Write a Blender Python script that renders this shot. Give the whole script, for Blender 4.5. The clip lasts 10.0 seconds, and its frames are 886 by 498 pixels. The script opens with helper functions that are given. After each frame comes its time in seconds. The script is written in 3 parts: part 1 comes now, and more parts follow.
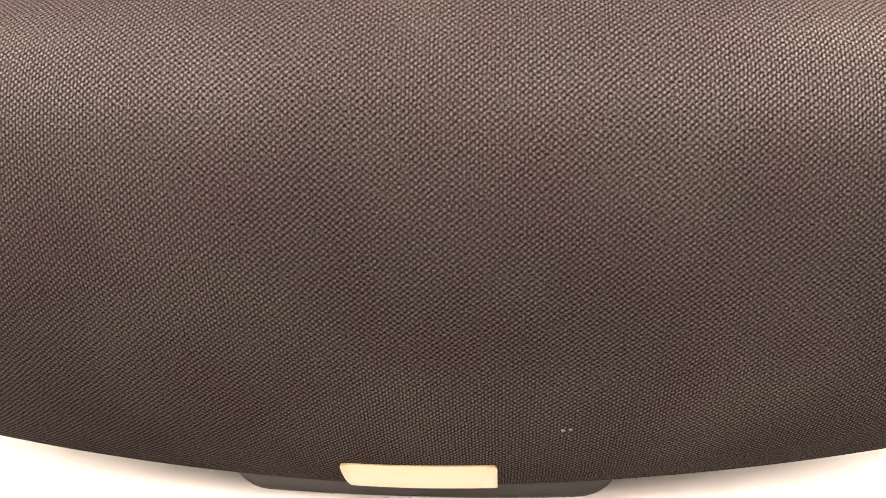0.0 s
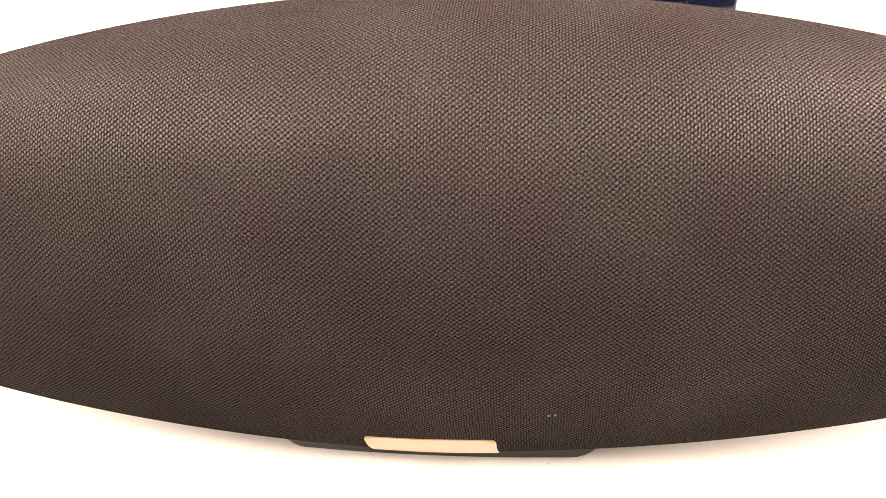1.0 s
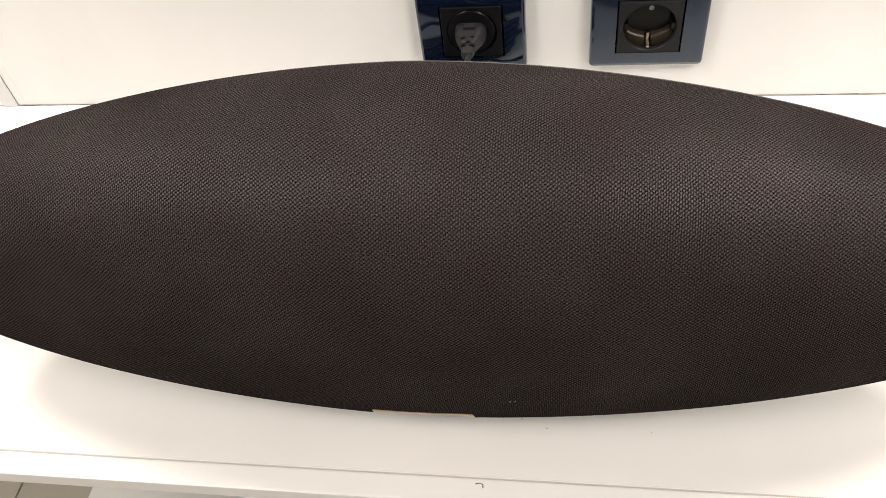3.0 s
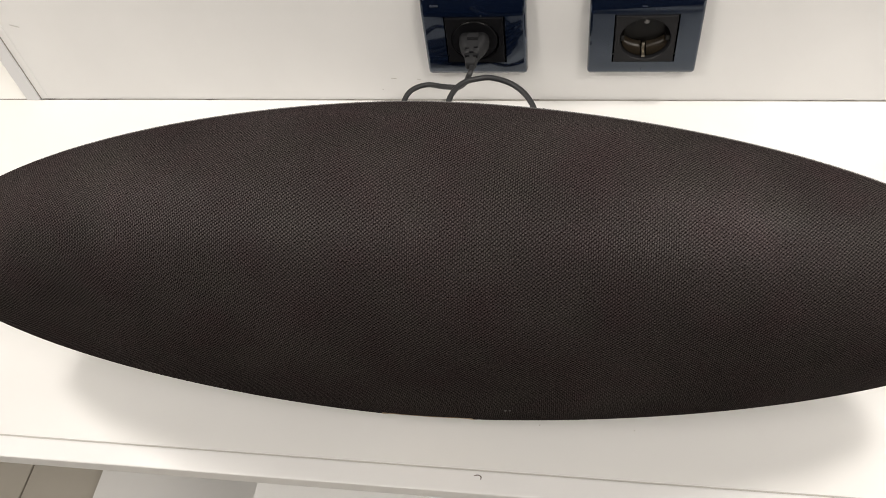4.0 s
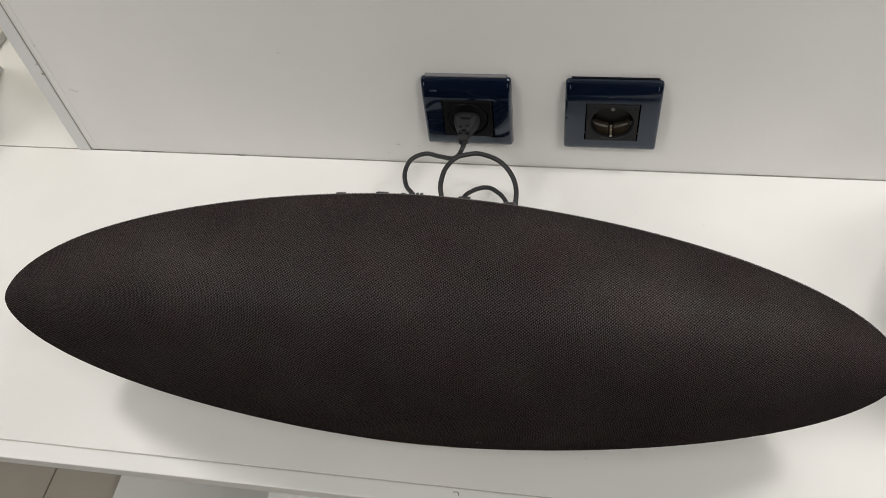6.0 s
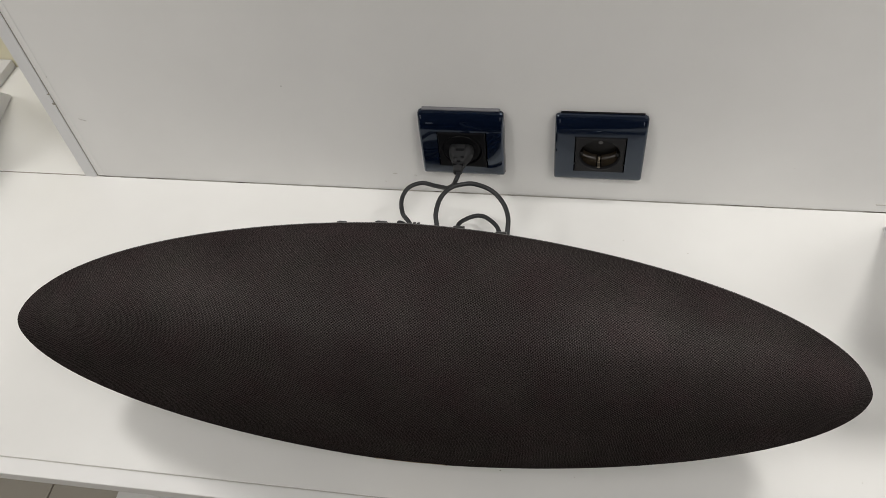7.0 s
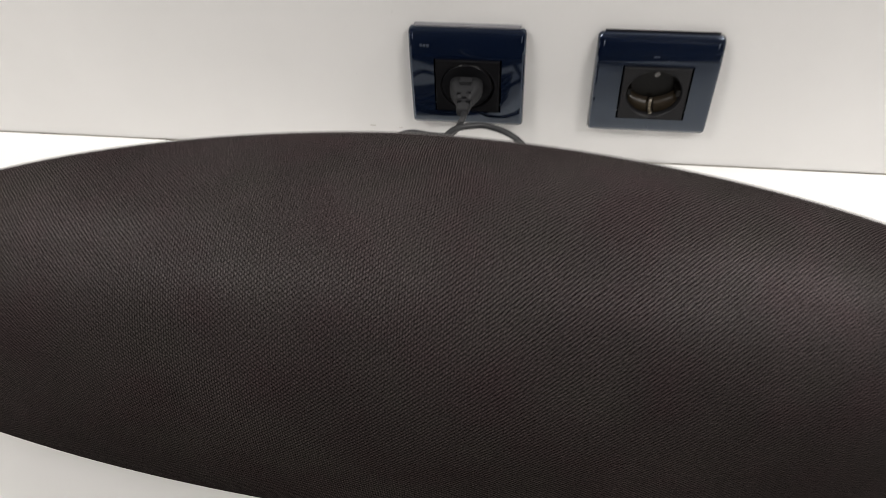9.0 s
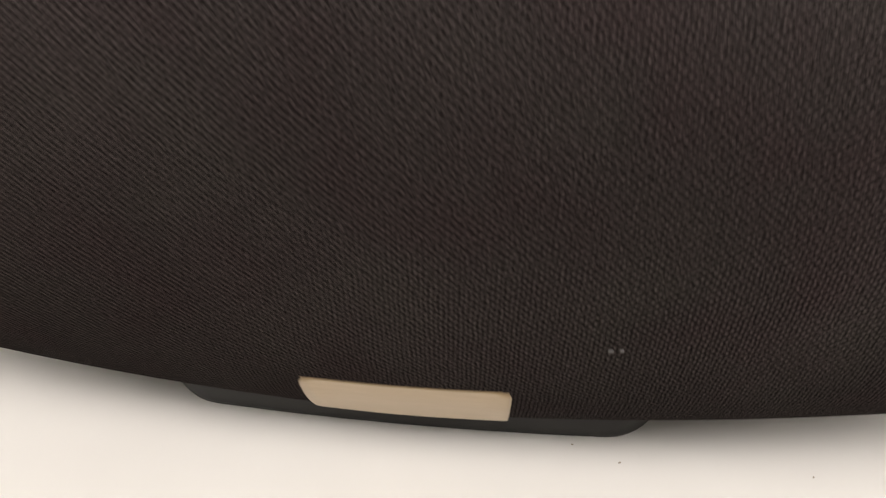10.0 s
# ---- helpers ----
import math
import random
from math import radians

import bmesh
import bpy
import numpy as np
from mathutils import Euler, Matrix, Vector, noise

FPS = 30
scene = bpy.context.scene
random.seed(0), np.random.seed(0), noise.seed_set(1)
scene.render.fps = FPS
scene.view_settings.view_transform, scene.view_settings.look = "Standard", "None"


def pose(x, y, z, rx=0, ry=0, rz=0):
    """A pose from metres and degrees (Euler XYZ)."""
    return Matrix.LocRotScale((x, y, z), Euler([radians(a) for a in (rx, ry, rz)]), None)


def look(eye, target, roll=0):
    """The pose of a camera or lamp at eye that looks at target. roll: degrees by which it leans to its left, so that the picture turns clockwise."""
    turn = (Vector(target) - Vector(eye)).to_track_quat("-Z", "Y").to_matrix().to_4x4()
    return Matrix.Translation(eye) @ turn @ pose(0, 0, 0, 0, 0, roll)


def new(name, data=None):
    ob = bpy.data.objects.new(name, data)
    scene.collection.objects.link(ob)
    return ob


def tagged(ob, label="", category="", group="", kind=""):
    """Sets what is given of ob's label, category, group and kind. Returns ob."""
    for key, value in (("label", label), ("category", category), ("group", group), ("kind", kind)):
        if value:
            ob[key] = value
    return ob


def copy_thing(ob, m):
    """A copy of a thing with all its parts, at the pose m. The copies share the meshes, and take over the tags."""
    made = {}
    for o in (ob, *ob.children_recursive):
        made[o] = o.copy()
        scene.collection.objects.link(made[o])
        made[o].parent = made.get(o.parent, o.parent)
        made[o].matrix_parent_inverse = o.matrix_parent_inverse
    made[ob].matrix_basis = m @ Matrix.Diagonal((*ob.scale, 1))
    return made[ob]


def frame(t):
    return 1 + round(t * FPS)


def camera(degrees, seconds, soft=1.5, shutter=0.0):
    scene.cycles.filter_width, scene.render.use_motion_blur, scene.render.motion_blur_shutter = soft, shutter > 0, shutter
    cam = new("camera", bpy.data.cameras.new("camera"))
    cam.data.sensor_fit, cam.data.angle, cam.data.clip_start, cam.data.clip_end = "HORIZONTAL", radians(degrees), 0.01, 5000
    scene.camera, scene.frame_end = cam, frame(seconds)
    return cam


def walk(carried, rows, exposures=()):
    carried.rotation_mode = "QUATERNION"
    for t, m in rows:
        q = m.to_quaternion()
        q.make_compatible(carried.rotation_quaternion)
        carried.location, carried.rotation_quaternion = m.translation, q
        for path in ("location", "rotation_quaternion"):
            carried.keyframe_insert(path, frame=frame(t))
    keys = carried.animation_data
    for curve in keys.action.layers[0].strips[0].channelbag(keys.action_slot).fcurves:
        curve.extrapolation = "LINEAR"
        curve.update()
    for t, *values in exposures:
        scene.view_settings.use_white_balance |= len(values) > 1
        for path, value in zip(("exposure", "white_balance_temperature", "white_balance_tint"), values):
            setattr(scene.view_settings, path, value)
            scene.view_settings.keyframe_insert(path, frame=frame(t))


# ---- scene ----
cam = camera(58.39, 10.0, soft=0.8, shutter=0.35)

# seconds, x, y, z in metres, yaw, pitch, roll in degrees
ROWS = [
    (0, 0.0551, -0.5111, 0.2695, 4.46, -34.11, -2.61),
    (0.5, 0.0627, -0.5175, 0.2985, 6.47, -37.89, -3.74),
    (1, 0.0690, -0.5244, 0.3220, 8.09, -39.86, -4.98),
    (1.5, 0.0718, -0.5307, 0.3481, 9.09, -42.79, -6.11),
    (2, 0.0802, -0.5482, 0.3650, 9.67, -44.28, -6.78),
    (2.5, 0.0963, -0.5442, 0.4096, 11.15, -46.25, -8.15),
    (2.7, 0.1006, -0.5397, 0.4157, 12.37, -47.10, -8.73),
    (3.8, 0.1026, -0.5242, 0.4684, 14.43, -51.86, -9.96),
    (4, 0.1072, -0.5256, 0.4819, 14.66, -52.34, -9.90),
    (4.5, 0.1181, -0.5225, 0.5095, 15.44, -52.99, -10.20),
    (5, 0.1204, -0.5422, 0.5385, 15.65, -53.14, -9.92),
    (5.5, 0.1284, -0.5549, 0.5624, 15.71, -52.47, -9.67),
    (5.7, 0.1318, -0.5554, 0.5752, 15.68, -52.28, -9.40),
    (6.8, 0.1370, -0.5687, 0.6170, 14.32, -50.81, -7.77),
    (7, 0.1377, -0.5726, 0.6179, 14.17, -50.44, -7.67),
    (7.5, 0.1331, -0.5687, 0.6141, 13.01, -50.43, -6.54),
    (8, 0.1221, -0.5491, 0.5904, 12.02, -50.31, -5.89),
    (8.5, 0.0993, -0.5225, 0.5294, 10.30, -49.75, -4.48),
    (9, 0.0753, -0.4874, 0.4201, 8.37, -47.36, -2.69),
    (9.2, 0.0537, -0.4769, 0.3706, 6.82, -46.87, -1.17),
    (9.4, 0.0373, -0.4750, 0.3188, 5.21, -45.53, 0.20),
    (9.5, 0.0380, -0.4797, 0.2978, 5.34, -43.73, 0.38),
    (9.7, 0.0382, -0.4723, 0.2631, 4.28, -42.42, 1.15),
    (10, 0.0488, -0.4602, 0.2110, 4.65, -39.60, 0.87),
]
walk(cam, [(t, pose(x, y, z, 90 + p, 0, a) @ pose(0, 0, 0, 0, 0, r)) for t, x, y, z, a, p, r in ROWS],
     exposures=[(0.0, 1.9, 7900, 23), (1.0, 1.6, 8200, 23), (2.0, 0.88, 8400, 19), (2.5, 0.48, 7500, 16), (4.0, -0.25, 6900, 12), (4.5, -0.43, 6800, 11),
                (5.5, -0.70, 6700, 10), (7.0, -0.84, 6600, 10), (8.5, -0.76, 6600, 11), (9.0, -0.25, 6600, 12), (9.5, 0.38, 6900, 13), (10.0, 0.38, 7000, 14)])

# ---- light: two spots of the display and two added discs for unseen room light ----
world = bpy.data.worlds.new("world")
world.use_nodes = True
world.node_tree.nodes["Background"].inputs[0].default_value = (0.75, 0.8, 0.85, 1)
world.node_tree.nodes["Background"].inputs[1].default_value = 0.05
scene.world = world


def area_lamp(name, place, target, watts, size, size_y=None, colour=(1, 0.97, 0.92)):
    data = bpy.data.lights.new(name, "AREA")
    data.energy, data.color, data.size = watts, colour, size
    data.shape = "DISK"
    if size_y:
        data.shape, data.size_y = "RECTANGLE", size_y
    ob = new(name, data)
    ob.matrix_world = look(place, target)
    return ob


WARM_WHITE = (1, 0.98, 0.95)
area_lamp("spot_west", (-0.66, -0.11, 0.87), (-0.28, -0.2, 0), 4.2, 0.15, None, WARM_WHITE)
area_lamp("spot_east", (0.72, -0.11, 0.87), (0.30, -0.2, 0), 5.2, 0.15, None, WARM_WHITE)
area_lamp("room_fill_west", (-1.2, -1.2, 1.9), (0, -0.2, 0), 36, 0.7, None, WARM_WHITE)
area_lamp("room_fill_east", (1.2, -1.2, 1.9), (0, -0.2, 0), 36, 0.7, None, WARM_WHITE)


# ---- materials ----
def material(name, base, rough=0.5, metal=0.0, specular=0.5, coat=0.0):
    m = bpy.data.materials.new(name)
    m.use_nodes = True
    b = m.node_tree.nodes["Principled BSDF"]
    b.inputs["Base Color"].default_value = (*base, 1)
    b.inputs["Roughness"].default_value = rough
    b.inputs["Metallic"].default_value = metal
    b.inputs["Specular IOR Level"].default_value = specular
    b.inputs["Coat Weight"].default_value = coat
    b.inputs["Coat Roughness"].default_value = 0.05
    return m


def node(m, kind, **values):
    n = m.node_tree.nodes.new(kind)
    for key, value in values.items():
        if key == "op":
            n.operation = value
        else:
            n.inputs[key].default_value = value
    return n


def link(m, a, b):
    m.node_tree.links.new(a, b)


def coords(m, uv=False):
    return m.node_tree.nodes.new("ShaderNodeTexCoord").outputs["UV" if uv else "Object"]


def sum_of(m, op, a, b):
    n = m.node_tree.nodes.new("ShaderNodeMath")
    n.operation = op
    for k, v in enumerate((a, b)):
        if isinstance(v, (int, float)):
            n.inputs[k].default_value = v
        elif v is not None:
            link(m, v, n.inputs[k])
    return n.outputs[0]


def noise_of(m, where, scale, detail=3.0, rough=0.55):
    n = node(m, "ShaderNodeTexNoise", Scale=scale, Detail=detail, Roughness=rough)
    link(m, where, n.inputs["Vector"])
    return n.outputs["Fac"]


def ramp_of(m, value, stops):
    n = m.node_tree.nodes.new("ShaderNodeValToRGB")
    e = n.color_ramp.elements
    while len(e) < len(stops):
        e.new(0.5)
    for k, (at, c) in enumerate(stops):
        e[k].position, e[k].color = at, (*c, 1)
    link(m, value, n.inputs["Fac"])
    return n.outputs["Color"]


def bump_to(m, height, strength, distance):
    b = m.node_tree.nodes["Principled BSDF"]
    n = node(m, "ShaderNodeBump", Strength=strength, Distance=distance)
    link(m, height, n.inputs["Height"])
    link(m, n.outputs["Normal"], b.inputs["Normal"])


def painted(name, low, high, rough, fine=60.0, bump=0.00002, spots=0.0, specular=0.5):
    """A plain board with faint cloudy soiling, fine grain and, if asked, small dark specks."""
    m = material(name, high, rough, 0.0, specular)
    b = m.node_tree.nodes["Principled BSDF"]
    where = coords(m)
    broad = noise_of(m, where, 5.0, 4.0, 0.6)
    colour = ramp_of(m, broad, [(0.15, low), (0.85, high)])
    if spots:
        dust = noise_of(m, where, 210.0, 2.0, 0.5)
        mask = ramp_of(m, dust, [(0.79, (0, 0, 0)), (0.83, (spots, spots, spots))])
        mix = m.node_tree.nodes.new("ShaderNodeMixRGB")
        mix.inputs[2].default_value = (0.24, 0.21, 0.18, 1)
        link(m, mask, mix.inputs[0])
        link(m, colour, mix.inputs[1])
        colour = mix.outputs[0]
    link(m, colour, b.inputs["Base Color"])
    grain = noise_of(m, where, fine * 8, 2.0)
    link(m, ramp_of(m, noise_of(m, where, 18.0), [(0.3, (rough - 0.06,) * 3), (0.7, (rough + 0.08,) * 3)]), b.inputs["Roughness"])
    bump_to(m, grain, 0.3, bump)
    return m


WHITE_TOP = painted("white_laminate", (0.72, 0.715, 0.70), (0.80, 0.80, 0.785), 0.34, spots=0.35)
WHITE_WALL = painted("white_wall_panel", (0.68, 0.675, 0.665), (0.77, 0.765, 0.755), 0.42, spots=0.25)
WHITE_EDGE = painted("white_edging", (0.76, 0.755, 0.75), (0.80, 0.80, 0.795), 0.36, bump=0.000003)
GREY_TRIM = painted("grey_white_trim", (0.60, 0.60, 0.61), (0.66, 0.66, 0.67), 0.4)
JOINT = painted("dirty_joint", (0.16, 0.14, 0.12), (0.40, 0.37, 0.33), 0.8)
FINE_JOINT = painted("pale_joint", (0.46, 0.44, 0.41), (0.58, 0.56, 0.53), 0.7)
CREAM = painted("cream_panel", (0.62, 0.58, 0.42), (0.70, 0.66, 0.50), 0.5)
TILE = painted("beige_floor_tile", (0.40, 0.37, 0.32), (0.47, 0.44, 0.385), 0.35)
GROUT = painted("floor_grout", (0.16, 0.13, 0.10), (0.22, 0.19, 0.15), 0.8)
ROOM = painted("room_paint", (0.62, 0.61, 0.59), (0.70, 0.69, 0.67), 0.7)
CEILING = painted("ceiling_paint", (0.72, 0.72, 0.71), (0.78, 0.78, 0.77), 0.8)
NAVY = material("navy_glossy_plastic", (0.0020, 0.0046, 0.0140), 0.06, 0.0, 0.80, 0.10)
NAVY.node_tree.nodes["Principled BSDF"].inputs["Specular Tint"].default_value = (0.72, 0.85, 1.0, 1)
ANTHRACITE = painted("anthracite_plastic", (0.013, 0.013, 0.0145), (0.019, 0.019, 0.021), 0.4)
INSERT = painted("black_insert_plastic", (0.0085, 0.0085, 0.0095), (0.013, 0.013, 0.0145), 0.4, specular=0.15)
BLACK = painted("black_plastic", (0.012, 0.012, 0.013), (0.02, 0.02, 0.021), 0.4)
RECESS_SHADE = painted("brown_black_recess_shade", (0.0030, 0.0026, 0.0022), (0.0055, 0.0047, 0.0038), 0.3, specular=0.15)
RUBBER = painted("dark_grey_rubber", (0.016, 0.0165, 0.018), (0.026, 0.027, 0.029), 0.48, specular=0.35)
PLUG = painted("grey_plug_rubber", (0.012, 0.0123, 0.0135), (0.019, 0.0195, 0.021), 0.5, specular=0.25)
STEEL = material("contact_steel", (0.42, 0.38, 0.32), 0.4, 1.0)
DULL_STEEL = material("dull_steel", (0.13, 0.128, 0.125), 0.5, 1.0)
LIT_BRONZE = painted("lit_bronze_plastic", (0.017, 0.012, 0.007), (0.029, 0.021, 0.0125), 0.3, specular=0.3)
PRINT = material("pale_print", (0.045, 0.056, 0.078), 0.5)
EDGE_GLINT = material("pale_edge_glint", (0.11, 0.125, 0.15), 0.4)
FLUFF = material("white_lint", (0.10, 0.098, 0.097), 0.9)
CRUMB = material("pale_crumb", (0.36, 0.32, 0.27), 0.8)
HAIR = material("brown_debris", (0.13, 0.10, 0.08), 0.8)
STRIP = painted("grey_strip", (0.11, 0.11, 0.12), (0.16, 0.16, 0.17), 0.5)
SATIN = material("satin_black_plastic", (0.005, 0.005, 0.006), 0.3, 0.0, 0.12)
FOOT = painted("dark_grey_foot", (0.010, 0.0096, 0.009), (0.016, 0.0152, 0.0142), 0.5, specular=0.3)
BOLT = material("grey_rim_sheen", (0.09, 0.087, 0.085), 0.45)


def champagne():
    m = material("champagne_metal", (0.74, 0.55, 0.38), 0.38, 1.0)
    b = m.node_tree.nodes["Principled BSDF"]
    where = coords(m)
    stretch = node(m, "ShaderNodeMapping")
    stretch.inputs["Scale"].default_value = (40, 900, 900)
    link(m, where, stretch.inputs["Vector"])
    brushed = noise_of(m, stretch.outputs[0], 2.0, 3.0)
    link(m, ramp_of(m, brushed, [(0.3, (0.42, 0.320, 0.200)), (0.7, (0.49, 0.375, 0.245))]), b.inputs["Base Color"])
    bump_to(m, brushed, 0.25, 0.00003)
    return m


def fabric():
    """Stretched acoustic knit: staggered rows of small dark holes between slightly lustrous threads."""
    m = material("charcoal_knit", (0.02, 0.016, 0.017), 0.6, 0.0, 0.0)
    b = m.node_tree.nodes["Principled BSDF"]
    uv = coords(m, True)
    # slightly uneven yarn
    wobble = node(m, "ShaderNodeTexNoise", Scale=170.0, Detail=4.0)
    link(m, uv, wobble.inputs["Vector"])
    shift = node(m, "ShaderNodeVectorMath", op="MULTIPLY_ADD")
    link(m, wobble.outputs["Color"], shift.inputs[0])
    shift.inputs[1].default_value = (0.0012, 0.0012, 0)
    link(m, uv, shift.inputs[2])
    split = m.node_tree.nodes.new("ShaderNodeSeparateXYZ")
    link(m, shift.outputs[0], split.inputs[0])
    pu = sum_of(m, "MULTIPLY", split.outputs[0], 2 * math.pi / 0.00215)
    pv = sum_of(m, "MULTIPLY", split.outputs[1], 2 * math.pi / 0.0018)
    cu = sum_of(m, "COSINE", sum_of(m, "SUBTRACT", pu, pv), None)
    cv = sum_of(m, "COSINE", sum_of(m, "ADD", pu, pv), None)
    # staggered holes; one diagonal is stronger, and in patches the wales show as upright ribs
    lattice = sum_of(m, "ADD", sum_of(m, "MULTIPLY", cu, 0.62), sum_of(m, "MULTIPLY", cv, 0.40))
    patch = ramp_of(m, noise_of(m, uv, 9.0, 2.0), [(0.42, (0.10, 0.10, 0.10)), (0.62, (0.55, 0.55, 0.55))])
    ribs = sum_of(m, "COSINE", sum_of(m, "MULTIPLY", pu, 2.0), None)
    lattice = sum_of(m, "ADD", lattice, sum_of(m, "MULTIPLY", ribs, patch))
    yarn = noise_of(m, uv, 1500.0, 2.5, 0.75)
    fibre = noise_of(m, uv, 2600.0, 1.5, 0.6)
    broad = noise_of(m, uv, 14.0, 3.0)
    height = sum_of(m, "ADD", sum_of(m, "MULTIPLY", lattice, 0.40), sum_of(m, "MULTIPLY", yarn, 1.0))
    # uneven tone of the yarn; its bright end stands for thread sparkle
    worn = sum_of(m, "ADD", sum_of(m, "MULTIPLY", yarn, 0.8), sum_of(m, "MULTIPLY", broad, 0.2))
    thread = ramp_of(m, height, [(0.10, (0.0030, 0.0024, 0.0024)), (0.38, (0.0245, 0.0200, 0.0199)), (0.90, (0.040, 0.0328, 0.0326))])
    mix = m.node_tree.nodes.new("ShaderNodeMixRGB")
    mix.blend_type = "MULTIPLY"
    mix.inputs[0].default_value = 1.0
    link(m, thread, mix.inputs[1])
    link(m, ramp_of(m, worn, [(0.38, (0.50, 0.50, 0.50)), (0.52, (0.95, 0.95, 0.95)), (0.64, (1.9, 1.9, 1.9))]), mix.inputs[2])
    # glints of the threads painted into the colour, and a faint random drift of hue
    glints = m.node_tree.nodes.new("ShaderNodeMixRGB")
    glints.blend_type = "MULTIPLY"
    glints.inputs[0].default_value = 1.0
    link(m, mix.outputs[0], glints.inputs[1])
    link(m, ramp_of(m, fibre, [(0.60, (1.0, 1.0, 1.0)), (0.72, (2.2, 2.2, 2.15))]), glints.inputs[2])
    hue_drift = m.node_tree.nodes.new("ShaderNodeMixRGB")
    hue_drift.blend_type = "MULTIPLY"
    hue_drift.inputs[0].default_value = 1.0
    link(m, glints.outputs[0], hue_drift.inputs[1])
    link(m, ramp_of(m, noise_of(m, uv, 26.0, 2.0), [(0.32, (1.05, 0.95, 0.98)), (0.5, (1.0, 1.0, 1.0)), (0.68, (0.97, 1.02, 0.98))]), hue_drift.inputs[2])
    link(m, hue_drift.outputs[0], b.inputs["Base Color"])
    bump_to(m, height, 0.20, 0.0004)
    # lustre of the threads; the pile hides it from raking views, so it has no Fresnel rise
    lustre = node(m, "ShaderNodeBsdfGlossy", Roughness=0.45)
    link(m, ramp_of(m, height, [(0.30, (0.0005, 0.0005, 0.0005)), (0.66, (0.007, 0.0068, 0.0068)), (0.95, (0.034, 0.0333, 0.0328))]), lustre.inputs["Color"])
    link(m, b.inputs["Normal"].links[0].from_socket, lustre.inputs["Normal"])
    both = m.node_tree.nodes.new("ShaderNodeAddShader")
    link(m, b.outputs[0], both.inputs[0])
    link(m, lustre.outputs[0], both.inputs[1])
    link(m, both.outputs[0], m.node_tree.nodes["Material Output"].inputs["Surface"])
    return m


def dirty_gap():
    """Pale sealed gap with dirt caught in it in short dark runs."""
    m = material("dirty_gap", (0.6, 0.57, 0.52), 0.8)
    stretch = node(m, "ShaderNodeMapping")
    stretch.inputs["Scale"].default_value = (30, 400, 400)
    link(m, coords(m), stretch.inputs["Vector"])
    dirt = noise_of(m, stretch.outputs[0], 1.0, 4.0, 0.65)
    link(m, ramp_of(m, dirt, [(0.36, (0.10, 0.08, 0.06)), (0.46, (0.52, 0.49, 0.45)), (0.7, (0.70, 0.68, 0.64))]), m.node_tree.nodes["Principled BSDF"].inputs["Base Color"])
    return m


WALL_JOINT = dirty_gap()
CHAMPAGNE = champagne()
FABRIC = fabric()


# ---- mesh helpers ----
def part(name, bm, mat, parent=None, label="", smooth=False):
    me = bpy.data.meshes.new(name)
    bm.normal_update()
    bm.to_mesh(me)
    bm.free()
    me.materials.append(mat)
    if smooth:
        for p in me.polygons:
            p.use_smooth = True
    ob = new(name, me)
    if parent:
        ob.parent = parent
    if label:
        ob["label"] = label
    return ob


def thing(name, place, label, category, group="", kind=""):
    ob = new(name)
    ob.location = place
    ob.empty_display_size = 0.05
    return tagged(ob, label, category, group, kind)


def box(x0, x1, y0, y1, z0, z1, bevel=0.0, segments=2):
    bm = bmesh.new()
    bmesh.ops.create_cube(bm, size=1, matrix=Matrix.LocRotScale(
        ((x0 + x1) / 2, (y0 + y1) / 2, (z0 + z1) / 2), None, (x1 - x0, y1 - y0, z1 - z0)))
    if bevel:
        bmesh.ops.bevel(bm, geom=bm.edges[:], offset=bevel, segments=segments, affect="EDGES", profile=0.6)
    return bm


def rounded_outline(w, h, r, n=6):
    """Corner-rounded rectangle, counter-clockwise, about the origin."""
    pts = []
    for cx, cy, a0 in ((w / 2 - r, h / 2 - r, 0), (-w / 2 + r, h / 2 - r, 90), (-w / 2 + r, -h / 2 + r, 180), (w / 2 - r, -h / 2 + r, 270)):
        for k in range(n + 1):
            a = radians(a0 + 90 * k / n)
            pts.append((cx + r * math.cos(a), cy + r * math.sin(a)))
    return pts


def loft(rings, cap_first=True, cap_last=True):
    """A skin over closed rings of equally many points."""
    bm = bmesh.new()
    rows = [[bm.verts.new(p) for p in ring] for ring in rings]
    n = len(rows[0])
    for a, b in zip(rows, rows[1:]):
        for k in range(n):
            bm.faces.new((a[k], a[(k + 1) % n], b[(k + 1) % n], b[k]))
    if cap_first:
        bm.faces.new(rows[0][::-1])
    if cap_last:
        bm.faces.new(rows[-1])
    bmesh.ops.recalc_face_normals(bm, faces=bm.faces[:])
    return bm


def cylinder(place, axis, r0, r1, length, n=24, bevel=0.0):
    """From place along axis, with the two radii."""
    turn = Vector(axis).to_track_quat("Z", "Y").to_matrix()
    steps = [(0, r0 - bevel), (bevel, r0), (length - bevel, r1), (length, r1 - bevel)] if bevel else [(0, r0), (length, r1)]
    rings = [[Vector(place) + turn @ Vector((r * math.cos(2 * math.pi * k / n), r * math.sin(2 * math.pi * k / n), z)) for k in range(n)] for z, r in steps]
    return loft(rings)


# ---- the room ----
def setting(name, bm, mat, label, category):
    return tagged(part(name, bm, mat), label, category, kind="structure")


